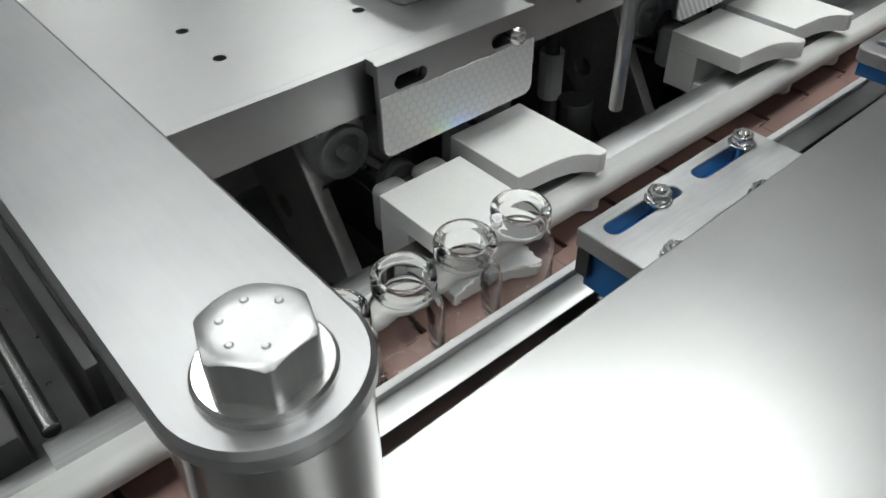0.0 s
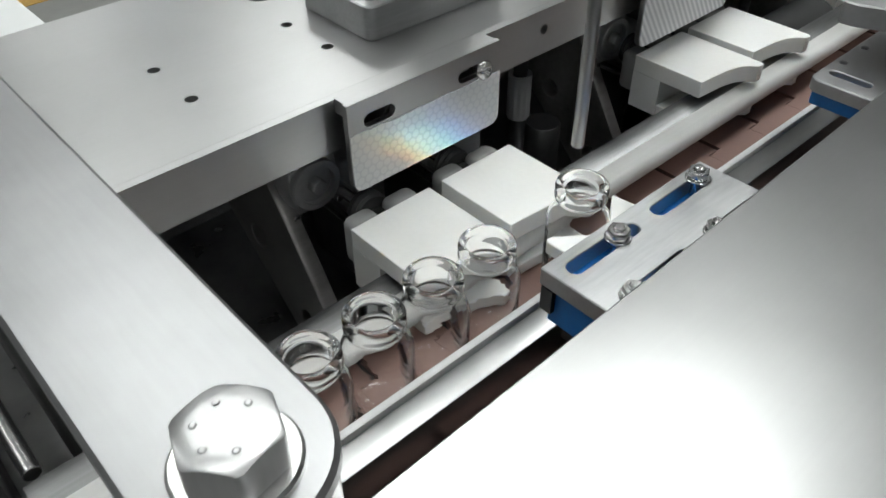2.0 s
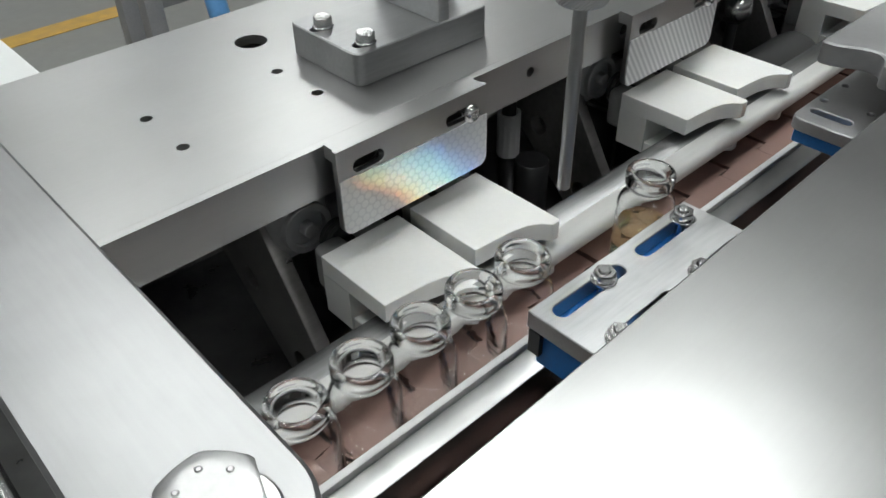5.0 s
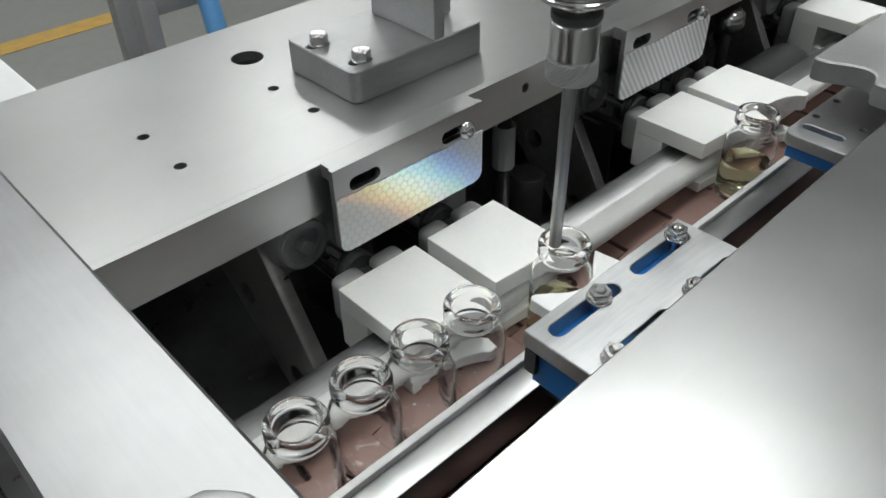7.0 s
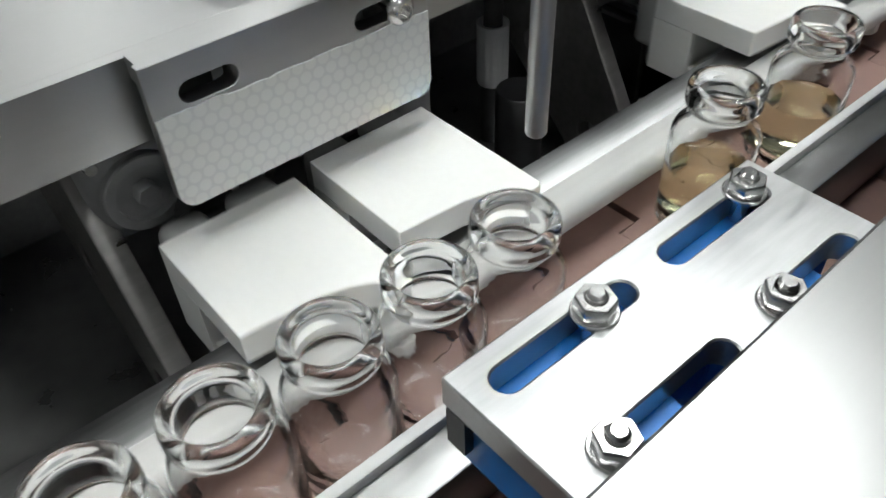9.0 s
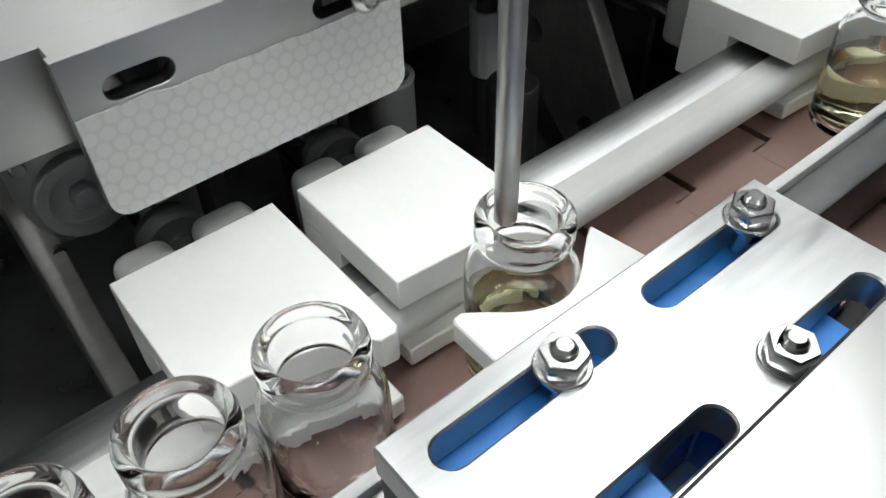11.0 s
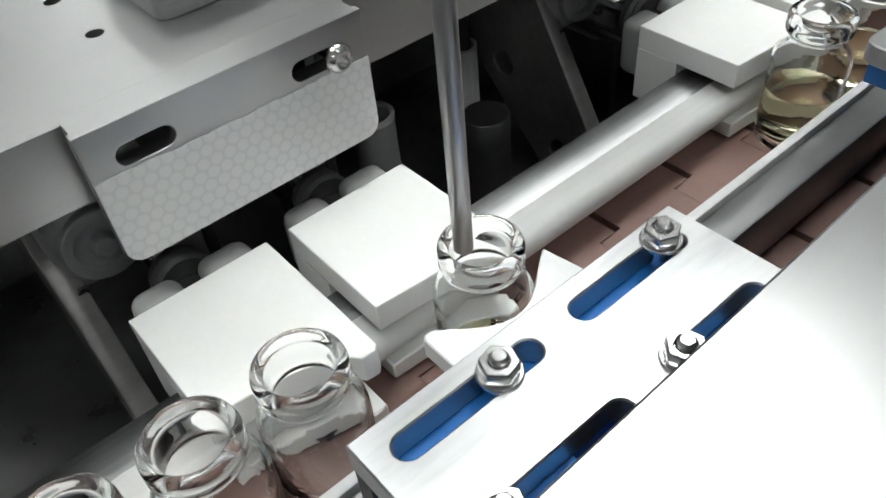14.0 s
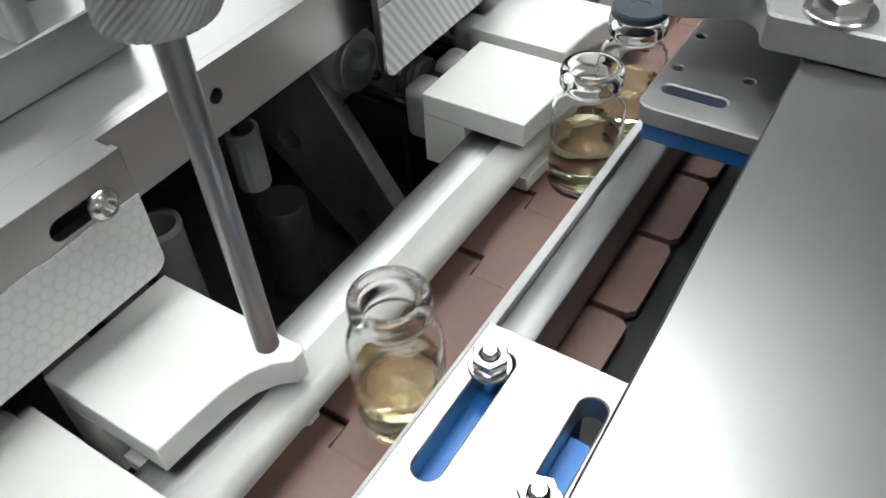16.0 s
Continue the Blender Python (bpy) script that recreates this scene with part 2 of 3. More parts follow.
def lathe(profile, n=40, centre=(0, 0, 0), turn=None, bm=None):
    """Turns a profile of (radius, height) about the z axis."""
    bm = bm or bmesh.new()
    rings = []
    for r, z in profile:
        if r < 1e-6:
            rings.append([bm.verts.new((0, 0, z))])
        else:
            rings.append([bm.verts.new((r * math.cos(2 * math.pi * i / n), r * math.sin(2 * math.pi * i / n), z)) for i in range(n)])
    made = [v for ring in rings for v in ring]
    for a, b in zip(rings, rings[1:]):
        for i in range(n):
            j = (i + 1) % n
            if len(a) == 1 and len(b) == 1:
                continue
            if len(a) == 1:
                bm.faces.new((a[0], b[j], b[i]))
            elif len(b) == 1:
                bm.faces.new((a[i], a[j], b[0]))
            else:
                bm.faces.new((a[i], a[j], b[j], b[i]))
    bmesh.ops.recalc_face_normals(bm, faces=bm.faces)
    m = Matrix.Translation(centre) @ (turn or Matrix.Identity(4))
    bmesh.ops.transform(bm, matrix=m, verts=made)
    return bm


def rod(r, length, n=20, c=0.0004):
    """Profile of a rod from z = 0 with broken edges."""
    return [(0, 0), (r - c, 0), (r, c), (r, length - c), (r - c, length), (0, length)]


ALONG_X = Matrix.Rotation(radians(90), 4, "Y")
ALONG_Y = Matrix.Rotation(radians(-90), 4, "X")
# a slab drawn in (x, z) and set upright: its thickness runs along -y
UPRIGHT = Matrix.Rotation(radians(90), 4, "X")
# a slab drawn in (y, z): its thickness runs along x
SIDEWAYS = Matrix(((0, 0, 1, 0), (1, 0, 0, 0), (0, 1, 0, 0), (0, 0, 0, 1)))


def mesh_of(name, bm, mat, smooth=35):
    me = bpy.data.meshes.new(name)
    bm.to_mesh(me)
    bm.free()
    me.materials.append(mat)
    if smooth:
        for p in me.polygons:
            p.use_smooth = True
        me.set_sharp_from_angle(angle=radians(smooth))
    return me


def thing(name, label, category, at=(0, 0, 0), group="", kind=""):
    ob = new(name)
    ob.location = at
    ob.empty_display_size = 0.01
    return tagged(ob, label, category, group, kind)


def part(name, bm, mat, parent, label="", smooth=35):
    ob = new(name, mesh_of(name, bm, mat, smooth))
    ob.parent = parent
    return tagged(ob, label) if label else ob


def single(name, bm, mat, label, category, group="", kind="", at=(0, 0, 0), smooth=35):
    ob = new(name, mesh_of(name, bm, mat, smooth))
    ob.location = at
    return tagged(ob, label, category, group, kind)


# ---------------------------------------------------------------- plan
BELT, RIM = 0.899, 0.9515
LINE_Y = 0.1715
GATE_X, FILL_X, STATION = 0.179, 0.2345, 0.2165
PITCH, SPEED = 0.0405, 0.0755
OUT, IN = 0.2475, 0.2325
PLATE = 0.984
COVER = 0.985
TOP = 0.996

# ---------------------------------------------------------------- room
single("floor", box(-4, 7, -4, 7, -0.1, 0), FLOOR, "grey epoxy workshop floor", "floor", kind="structure", smooth=0)
single("floor_line", box(-2, 6.9, 2.93, 3.03, 0.0, 0.002), YELLOW, "yellow line painted on the grey floor", "floor marking", kind="structure", smooth=0)
for n, (a, b, c, d) in {"wall_west": (-4.1, -4, -4, 7), "wall_east": (7, 7.1, -4, 7), "wall_south": (-4, 7, -4.1, -4), "wall_north": (-4, 7, 7, 7.1)}.items():
    single(n, box(a, b, c, d, 0, 3.2), WALL, "plain pale grey workshop wall", "wall", kind="structure", smooth=0)
single("ceiling", box(-4, 7, -4, 7, 3.2, 3.3), CEIL, "plain pale workshop ceiling", "ceiling", kind="structure", smooth=0)


def ceiling_light():
    t = thing("ceiling_light", "unseen square white ceiling panel light with a glowing diffuser", "ceiling light", group="ceiling lights")
    part("frame", box(-0.33, 0.33, -0.33, 0.33, -0.05, 0, 0.004), PAINT, t)
    part("diffuser", box(-0.3, 0.3, -0.3, 0.3, -0.058, -0.0505), GLOW, t, "glowing white diffuser")
    return t


# no panel is in view; they stand where highlights and fill needed light
lamp = ceiling_light()
# added: (0.2, -1.5) fills front faces, (-3.0, -3.2) makes the foil glint
spots = [(1.0, 1.05), (1.62, 0.62), (0.95, 0.35), (0.5, 2.1), (2.1, 3.4), (1.7, 6.3), (0.2, -1.5), (-0.35, 0.35), (-1.2, 2.1), (-3.0, -3.2), (3.4, 3.9)]
lamp.matrix_basis = pose(*spots[0], 3.2)
for x, y in spots[1:]:
    copy_thing(lamp, pose(x, y, 3.2))


# ---------------------------------------------------------------- machine body
def machine_body():
    t = thing("machine_cabinet", "stainless steel cabinet carrying the filling machine", "cabinet")
    part("body", box(-1.5, 2.0, -0.6, 0.62, 0.12, 0.836, 0.004), CAST, t)
    part("drip_tray", box(-1.48, 1.98, -0.58, 0.6, 0.836, 0.84, 0.001), TRAY, t, "dull steel drip tray")
    for x in (-1.4, 1.9):
        for y in (-0.5, 0.52):
            part("foot", lathe([(0, 0), (0.035, 0), (0.035, 0.015), (0.012, 0.03), (0.012, 0.121), (0, 0.121)], 20, (x, y, 0)), POLISHED, t)
    part("door_panel", box(-0.3, 0.9, -0.606, -0.6, 0.2, 0.78, 0.002), STEEL, t)
    return t


machine_body()


def cover_plate():
    """The wide front cover, bent down along its edge over the conveyor."""
    t = thing("cover_plate", "wide brushed stainless steel cover along the conveyor", "cover plate")
    part("top", slab([(-1.5, -0.55), (2.0, -0.55), (2.0, 0.1312), (-1.5, 0.0717)], [], COVER - 0.003, COVER, None, 0.0006), SHEET, t)
    part("front_skirt", box(-1.5, 2.0, -0.553, -0.55, 0.84, COVER - 0.001, 0.0008), STEEL, t)
    part("support", box(-1.45, 1.95, 0.02, 0.03, 0.84, COVER - 0.003), DARK, t)
    return t


cover_plate()


def deck_plate():
    """The raised plate behind the conveyor with its drilled holes and front flange."""
    t = thing("deck_plate", "brushed stainless steel deck plate with drilled holes", "plate")
    holes = [disc(0.126, 0.288, 0.0027), disc(0.126, 0.3205, 0.0027), disc(0.193, 0.288, 0.0027), disc(0.192, 0.319, 0.0027), disc(0.2015, 0.357, 0.0082, 32)]
    part("top", slab([(0.05, 0.25255), (1.4, 0.25255), (1.4, 0.398), (0.05, 0.398)], holes, PLATE - 0.005, PLATE, chamfer=0.0001), STEEL, t)
    flange = slab([(0.05, 0.9605), (1.4, 0.9605), (1.4, PLATE), (0.05, PLATE)], [disc(0.293, 0.9735, 0.0026, 16)] + [slot(x + a, x + b, 0.9718, 0.0048) for x in (0.1665, 0.362) for a, b in ((0.004, 0.028), (0.056, 0.083))], 0, 0.004, UPRIGHT)
    flange.transform(Matrix.Translation((0, 0.2525, 0)))
    part("front_flange", flange, STEEL, t)
    # added sheet: closes the open back so the recess stays dark
    part("back_panel", box(0.05, 1.4, 0.394, 0.398, 0.84, PLATE - 0.005), SHADE, t, "added grey panel that keeps room light out under the plate")
    return t


deck_plate()


def gusset(x):
    """A thick sloping support plate with two holes under the deck plate."""
    t = thing("support_gusset", "sloping grey steel support plate with two round holes", "bracket", group="support gussets")
    outline = [(0.222, 0.84), (0.2965, 0.9603), (0.37, 0.9603), (0.37, 0.94), (0.268, 0.84)]
    bm = slab(outline, [disc(0.300, 0.893, 0.0062, 20), disc(0.263, 0.860, 0.0062, 20)], 0.0022, 0.0105, SIDEWAYS, 0.0005)
    bm.transform(Matrix.Translation((x, 0, 0)))
    part("plate", bm, FRAME, t)
    part("foot_pad", box(x - 0.002, x + 0.0145, 0.224, 0.266, 0.84, 0.843, 0.0005), FRAME, t)
    return t


gusset(0.1457)
gusset(0.362)
gusset(0.5783)


# ---------------------------------------------------------------- conveyor
def conveyor():
    t = thing("conveyor", "dark steel conveyor bed under the chain", "conveyor")
    part("bed", box(-1.45, 2.0, 0.114, 0.217, 0.84, 0.8935, 0.001), MATT, t)
    part("side_rail", box(-1.45, 2.0, 0.1085, 0.114, 0.84, 0.912, 0.0008), MATT, t)
    return t


conveyor()


def back_guide():
    t = thing("back_guide_rail", "steel guide strip edged with a rounded white plastic bar", "guide rail")
    part("strip", box(0.008, 2.0, 0.2, 0.2135, 0.908, 0.9178, 0.0004), STRIP, t, "bare aluminium strip")
    part("strip_end", box(-1.45, 0.0085, 0.2, 0.2085, 0.908, 0.9176, 0.0004), STRIP, t)
    bar = [p for p in round_rect(0.1868, 0.2098, 0.9086, 0.9182, 0.0046, 6) if p[0] < 0.196] + [(0.1998, 0.9086), (0.1998, 0.9182)]
    mid = (0.1935, 0.9134)
    bar.sort(key=lambda p: math.atan2(p[1] - mid[1], p[0] - mid[0]))
    bm = slab(bar, [], -1.45, 2.0, SIDEWAYS)
    part("bar", bm, BAR, t, "rounded white plastic bar")
    for x in (-0.4, 0.06, 0.305, 0.62, 1.2):
        part("support", box(x - 0.006, x + 0.006, 0.2025, 0.2125, 0.8935, 0.908), DARK, t)
    return t


back_guide()


def front_guide():
    t = thing("front_guide_rail", "polished steel guide rail with a pale plastic edge", "guide rail")
    part("rail", box(-1.45, 2.0, 0.1415, 0.1533, 0.9005, 0.922, 0.0008, 2), RAIL, t)
    part("edge_strip", box(-1.45, 2.0, 0.1538, 0.1572, 0.9005, 0.924, 0.0006), CLAMP, t, "pale plastic edge strip")
    for x in (-0.6, 0.2, 0.62, 1.2):
        part("support", box(x - 0.008, x + 0.008, 0.1085, 0.1415, 0.9125, 0.918), DARK, t)
    return t


front_guide()


def chain():
    """The flat-top chain: interlocking brown links."""
    t = thing("conveyor_chain", "brown plastic flat-top conveyor chain of interlocking links", "conveyor chain")
    g, k, c = 0.0015, 0.0092, 0.0026
    y0, y1, h0, h1 = 0.1265, 0.2115, 0.1545, 0.1835
    left = [(g, y0 + c), (g, h0), (-k + 0.00008, h0 + 0.0006), (-k + 0.00008, h1 - 0.0006), (g, h1), (g, y1 - c)]
    right = [(PITCH - g, y1 - c), (PITCH - g, h1), (PITCH - k - 0.00008, h1 + 0.0002), (PITCH - k - 0.00008, h0 - 0.0002), (PITCH - g, h0), (PITCH - g, y0 + c)]
    outline = [(g + c, y0)] + left + [(g + c, y1), (PITCH - g - c, y1)] + right + [(PITCH - g - c, y0)]
    me = mesh_of("link", slab(outline[::-1], [], BELT - 0.003, BELT), CHAIN)
    for i in range(58):
        ob = new("link", me)
        ob.parent = t
        ob.location = (-1.46 + PITCH * i, 0, 0)
    return t


belt = chain()


# ---------------------------------------------------------------- pushers and cylinders
def pusher(x):
    """A white clamp block: upper jaw over the guide bar, lower jaw under it, grey clamp halves and rods behind."""
    t = thing("clamp_block", "white plastic clamp block with a curved jaw", "clamp block", (x, OUT, 0), "clamp blocks")
    w = 0.0445
    jaw = [(0, 0), (0, -0.0445), (0.011, -0.0452), (0.022, -0.0462), (0.030, -0.0482), (0.0355, -0.0515), (0.039, -0.0558), (0.043, -0.0562), (w, -0.0545), (w, 0)]
    part("upper_jaw", slab(jaw, [], 0.9222, 0.932, None, 0.0003), WHITE, t)
    part("body", box(0, w, -0.0188, 0, 0.9, 0.9222), WHITE, t)
    low = [(0.001, -0.0187), (0.001, -0.046), (0.012, -0.0465), (0.022, -0.0475), (0.030, -0.0495), (0.0355, -0.0525), (0.039, -0.0558), (0.0435, -0.0558), (0.0435, -0.0187)]
    part("lower_jaw", slab(low, [], 0.9003, 0.9068, None, 0.0005), WHITE, t)
    for a, b in ((0.003, 0.0185), (0.0245, 0.0415)):
        bm = box(a, b, 0.0004, 0.0125, 0.905, 0.9295, 0.0042, 4)
        part("clamp_half", bm, HALF, t, "grey plastic clamp half")
    part("slot_spacer", box(0.0186, 0.0244, 0.0004, 0.0105, 0.906, 0.9255), BLACK, t)
    part("bellows", lathe([(0, 0), (0.0085, 0), (0.0095, 0.0015), (0.0082, 0.003), (0.0095, 0.0045), (0.0082, 0.006), (0.009, 0.0075), (0, 0.0075)], 24, (0.0215, 0.0126, 0.922), ALONG_Y), BLACK, t, "black rubber bellows")
    for zz in (0.907, 0.922):
        part("guide_rod", lathe(rod(0.0032, 0.062), 16, (0.0215, 0.0105, zz), ALONG_Y), POLISHED, t, "steel guide rod")
    return t


def cylinder(x):
    """The fixed air cylinder behind a clamp block."""
    t = thing("air_cylinder", "dark grey compact air cylinder behind the clamp block", "air cylinder", group="air cylinders")
    cx, cz = x + 0.0085, 0.931
    part("body", box(x - 0.007, x + 0.0245, 0.2715, 0.335, 0.9135, 0.9485, 0.0075, 4), CAST, t)
    ring = [(0.0095, 0.0015), (0.0095, 0), (0.0125, 0), (0.013, 0.0006), (0.013, 0.0035), (0.0095, 0.0035), (0.0095, 0.0015)]
    collar = part("front_ring", lathe(ring, 32, (cx, 0.2685, cz), ALONG_Y), CAST, t)
    nut = part("piston_nut", slab(disc(0, 0, 0.004, 6, 0.2), [], 0, 0.005, UPRIGHT, 0.0004), CAST, collar)
    nut.location = (cx, 0.2715, cz)
    part("guide_body", box(x + 0.025, x + 0.0395, 0.274, 0.335, 0.8975, 0.932, 0.003, 3), CAST, t)
    for dx, zz in ((-0.0035, 0.917), (0.0205, 0.917), (-0.0035, 0.945), (0.0205, 0.945)):
        part("screw", lathe([(0, 0), (0.0018, 0), (0.0021, 0.0005), (0.0021, 0.0025), (0, 0.0025)], 12, (x + dx, 0.2697, zz), ALONG_Y), POLISHED, t)
    part("mount", box(x + 0.0396, x + 0.0436, 0.275, 0.33, 0.84, 0.9603, 0.0005), DARK, t)
    return t


B1, B2 = 0.1583, 0.2103
gate, clamp = pusher(B1), pusher(B2)
gate_far, clamp_far = pusher(B1 + STATION), pusher(B2 + STATION)
pusher(B1 + 2 * STATION)
for x in (B1, B2, B1 + STATION, B2 + STATION, B1 + 2 * STATION):
    cylinder(x)


# ---------------------------------------------------------------- fasteners
def hex_outline(flat, turn=0.0):
    r = flat / math.cos(math.pi / 6)
    return disc(0, 0, r, 6, turn)


def hex_head(flat, height, turn=0.0, n=48):
    """A hexagon head whose corners are turned off by a chamfer on top."""
    bm = bmesh.new()
    inner = flat * 0.95
    rings = [[], [], [], []]
    for i in range(n):
        a = 2 * math.pi * i / n
        k = (a - turn + math.pi / 6) % (math.pi / 3) - math.pi / 6
        r = min(flat / math.cos(math.pi / 6 - abs(k)), flat * 1.14)
        drop = (r - inner) * 0.62
        for ring, rr, z in zip(rings, (r, r, inner, inner * 0.6), (0, height - drop, height, height - 0.00012)):
            ring.append(bm.verts.new((rr * math.cos(a), rr * math.sin(a), z)))
    for low, high in zip(rings, rings[1:]):
        for i in range(n):
            bm.faces.new((low[i], low[(i + 1) % n], high[(i + 1) % n], high[i]))
    bm.faces.new(rings[0][::-1])
    bm.faces.new(rings[-1])
    return bm


def washer(r, hole, height):
    return lathe([(hole, 0), (r, 0), (r, height * 0.7), (r - height * 0.3, height), (hole, height), (hole, 0)], 30)


def nut_and_stud(x, y, z, turn, label):
    t = thing("hex_bolt", label, "bolt", (x, y, z), "bracket bolts")
    part("washer", washer(0.0049, 0.0024, 0.0009), POLISHED, t)
    nut = slab(hex_outline(0.0037, turn), [disc(0, 0, 0.0021, 16)], 0.0009, 0.0043, None, 0.0003)
    nut = part("nut", nut, POLISHED, t)
    part("stud", lathe([(0, -0.014), (0.002, -0.014), (0.002, 0.0052), (0.0014, 0.0058), (0, 0.0058)], 16), POLISHED, nut, "threaded steel stud")
    return t


# ---------------------------------------------------------------- bracket with sliding centring piece
def front_bracket():
    t = thing("slotted_bracket", "bare aluminium bracket plate with four adjusting slots", "bracket")
    holes = [slot(0.1765, 0.2135, 0.1305, 0.0031), slot(0.2235, 0.2585, 0.1305, 0.0031), slot(0.181, 0.2155, 0.1085, 0.0031), slot(0.229, 0.2575, 0.1085, 0.0031)]
    part("plate", slab([(0.171, 0.086), (0.2645, 0.086), (0.2645, 0.1385), (0.171, 0.1385)], holes, 0.9575, 0.965, None, 0.0004), ALUMINIUM, t)
    base = [(0.1735, 0.088), (0.202, 0.088), (0.2035, 0.1135), (0.219, 0.1135), (0.219, 0.088), (0.2515, 0.088), (0.2515, 0.113), (0.262, 0.113), (0.262, 0.1355), (0.1735, 0.1355)]
    part("base_block", slab(base, [], 0.9405, 0.9574, None, 0.0005), BLUE, t, "blue plastic base block")
    part("stop_pad", box(0.1712, 0.1734, 0.1325, 0.1375, 0.9465, 0.957), BLACK, t)
    part("leg", box(0.18, 0.255, 0.09, 0.108, 0.912, 0.9404), DARK, t)
    return t


front_bracket()
for x, y, a in ((0.2025, 0.1305, 0.2), (0.2535, 0.132, 0.5), (0.1825, 0.1085, 0.1), (0.2305, 0.1085, 0.8)):
    nut_and_stud(x, y, 0.965, a, "hex nut with washer on a threaded stud in a bracket slot")


def centring_piece(dx=0.0):
    """The white piece with a rounded notch that slides out against the vial."""
    notch = [(0.2145, 0.1698), (0.2185, 0.1668), (0.2225, 0.1632), (0.2262, 0.1605), (0.23, 0.1588), (0.2335, 0.1581), (0.237, 0.1584), (0.2405, 0.1596), (0.2445, 0.162), (0.249, 0.1655), (0.2535, 0.1688), (0.2565, 0.1706)]
    outline = [(0.2112, 0.09), (0.2112, 0.1685), (0.2122, 0.1698)] + notch + [(0.2588, 0.1555), (0.2588, 0.09)]
    bm = slab(outline, [], 0.928, 0.9345, None, 0.0004)
    t = single("centring_piece", bm, WHITE, "white plastic centring piece with a rounded notch", "centring piece", "centring pieces")
    t.location = (dx, -0.036, 0)
    return t


centre = centring_piece()


def far_bracket():
    t = thing("slotted_bracket", "grey steel bracket plate with one slot and four holes", "bracket")
    outline = round_rect(0.3605, 0.47, 0.085, 0.1437, 0.005, 4)
    across = [(0.3728 + dx, y) for y, dx in slot(0.1196, 0.1396, 0.0, 0.0026)]
    holes = [across[::-1], disc(0.3855, 0.1395, 0.0017, 12), disc(0.388, 0.1178, 0.0017, 12), disc(0.4075, 0.1395, 0.0017, 12)]
    part("plate", slab(outline, holes, 0.958, 0.9645, None, 0.0005), CAST, t)
    part("base_block", box(0.3625, 0.468, 0.087, 0.1412, 0.951, 0.9579, 0.0008), BLUE, t, "blue plastic base block")
    part("leg", box(0.39, 0.46, 0.088, 0.106, 0.912, 0.9509), DARK, t)
    return t


far_bracket()


def far_clamp():
    """The grey clamp plate standing over the far bracket."""
    t = thing("clamp_plate", "thick grey aluminium clamp plate with a large hex bolt", "clamp plate")
    outline = [(0.371, 0.02), (0.47, 0.02), (0.47, 0.1462), (0.3795, 0.1462), (0.3778, 0.1455), (0.377, 0.1438), (0.3775, 0.139), (0.3795, 0.134), (0.3818, 0.1295), (0.383, 0.1255), (0.3828, 0.122), (0.3812, 0.1192), (0.378, 0.117), (0.3735, 0.1156), (0.3718, 0.1148), (0.371, 0.1134)]
    part("plate", slab(outline, [], COVER + 0.0002, TOP, None, 0.0008), CAST, t)
    bm = washer(0.0095, 0.003, 0.0015)
    bm.transform(Matrix.Translation((0.3795, 0.0985, TOP)))
    ring = part("washer", bm, POLISHED, t)
    bm = hex_head(0.0068, 0.005)
    bm.transform(Matrix.Translation((0.3795, 0.0985, TOP + 0.0015)))
    part("bolt_head", bm, POLISHED, ring, "steel hex bolt head")
    return t


far_clamp()


# ---------------------------------------------------------------- reflectors on the deck flange
def reflector(x, name_label, sheet_material, sheet_label):
    t = thing("reflector_plate", name_label, "reflector", group="reflector plates")
    w = 0.086
    outline = round_rect(x, x + w, 0.9434, PLATE + 0.001, 0.0045, 5)
    keep = [(x + w, PLATE + 0.001), (x, PLATE + 0.001)] + [p for p in outline if p[1] < 0.96]
    bm = slab(keep, [slot(x + 0.008, x + 0.0245, 0.9748, 0.0031), slot(x + 0.0605, x + 0.079, 0.9748, 0.0031)], 0, 0.003, UPRIGHT, 0.0002)
    bm.transform(Matrix.Translation((0, 0.242, 0)))
    part("back_plate", bm, STEEL, t)
    part("spacer", box(x + 0.001, x + w - 0.001, 0.2421, 0.2484, 0.9785, PLATE + 0.0008), STEEL, t)
    part("end_spacer", box(x + 0.0285, x + 0.0555, 0.2421, 0.2484, 0.9625, 0.9784), STEEL, t)
    low = round_rect(x + 0.0003, x + w - 0.0003, 0.9431, 0.976, 0.0048, 5)
    rng = random.Random(4)
    top = [(x + w - 0.0003 - (w - 0.0006) * i / 40, 0.9702 + rng.uniform(-0.0003, 0.0003) + (0.0006 if i > 30 else 0)) for i in range(41)]
    sheet = slab(top + [p for p in low if p[1] < 0.96], [], 0, 0.0006, UPRIGHT)
    sheet.transform(Matrix.Translation((0, 0.2389, 0)))
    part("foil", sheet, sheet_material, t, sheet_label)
    return t


def button_screw(x, z):
    t = thing("button_screw", "polished button-head socket screw in the reflector slot", "screw", (x, 0.2389, z), "reflector screws")
    prof = [(0.002, 0.0008), (0.002, 0.0024), (0.0026, 0.0025), (0.0036, 0.0019), (0.0044, 0.0009), (0.0047, 0), (0, 0), (0, 0.0008), (0.002, 0.0008)]
    part("head", lathe(prof[::-1], 24, (0, 0, 0), UPRIGHT), POLISHED, t)
    part("shank", lathe(rod(0.0022, 0.01), 14, (0, 0.01, 0), UPRIGHT), POLISHED, t)
    return t


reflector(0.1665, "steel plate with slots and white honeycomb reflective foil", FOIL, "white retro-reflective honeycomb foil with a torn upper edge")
button_screw(0.2425, 0.9735)
reflector(0.362, "steel plate with slots and ribbed white reflective foil", RIBBED, "ribbed white reflective foil")
button_screw(0.438, 0.9735)


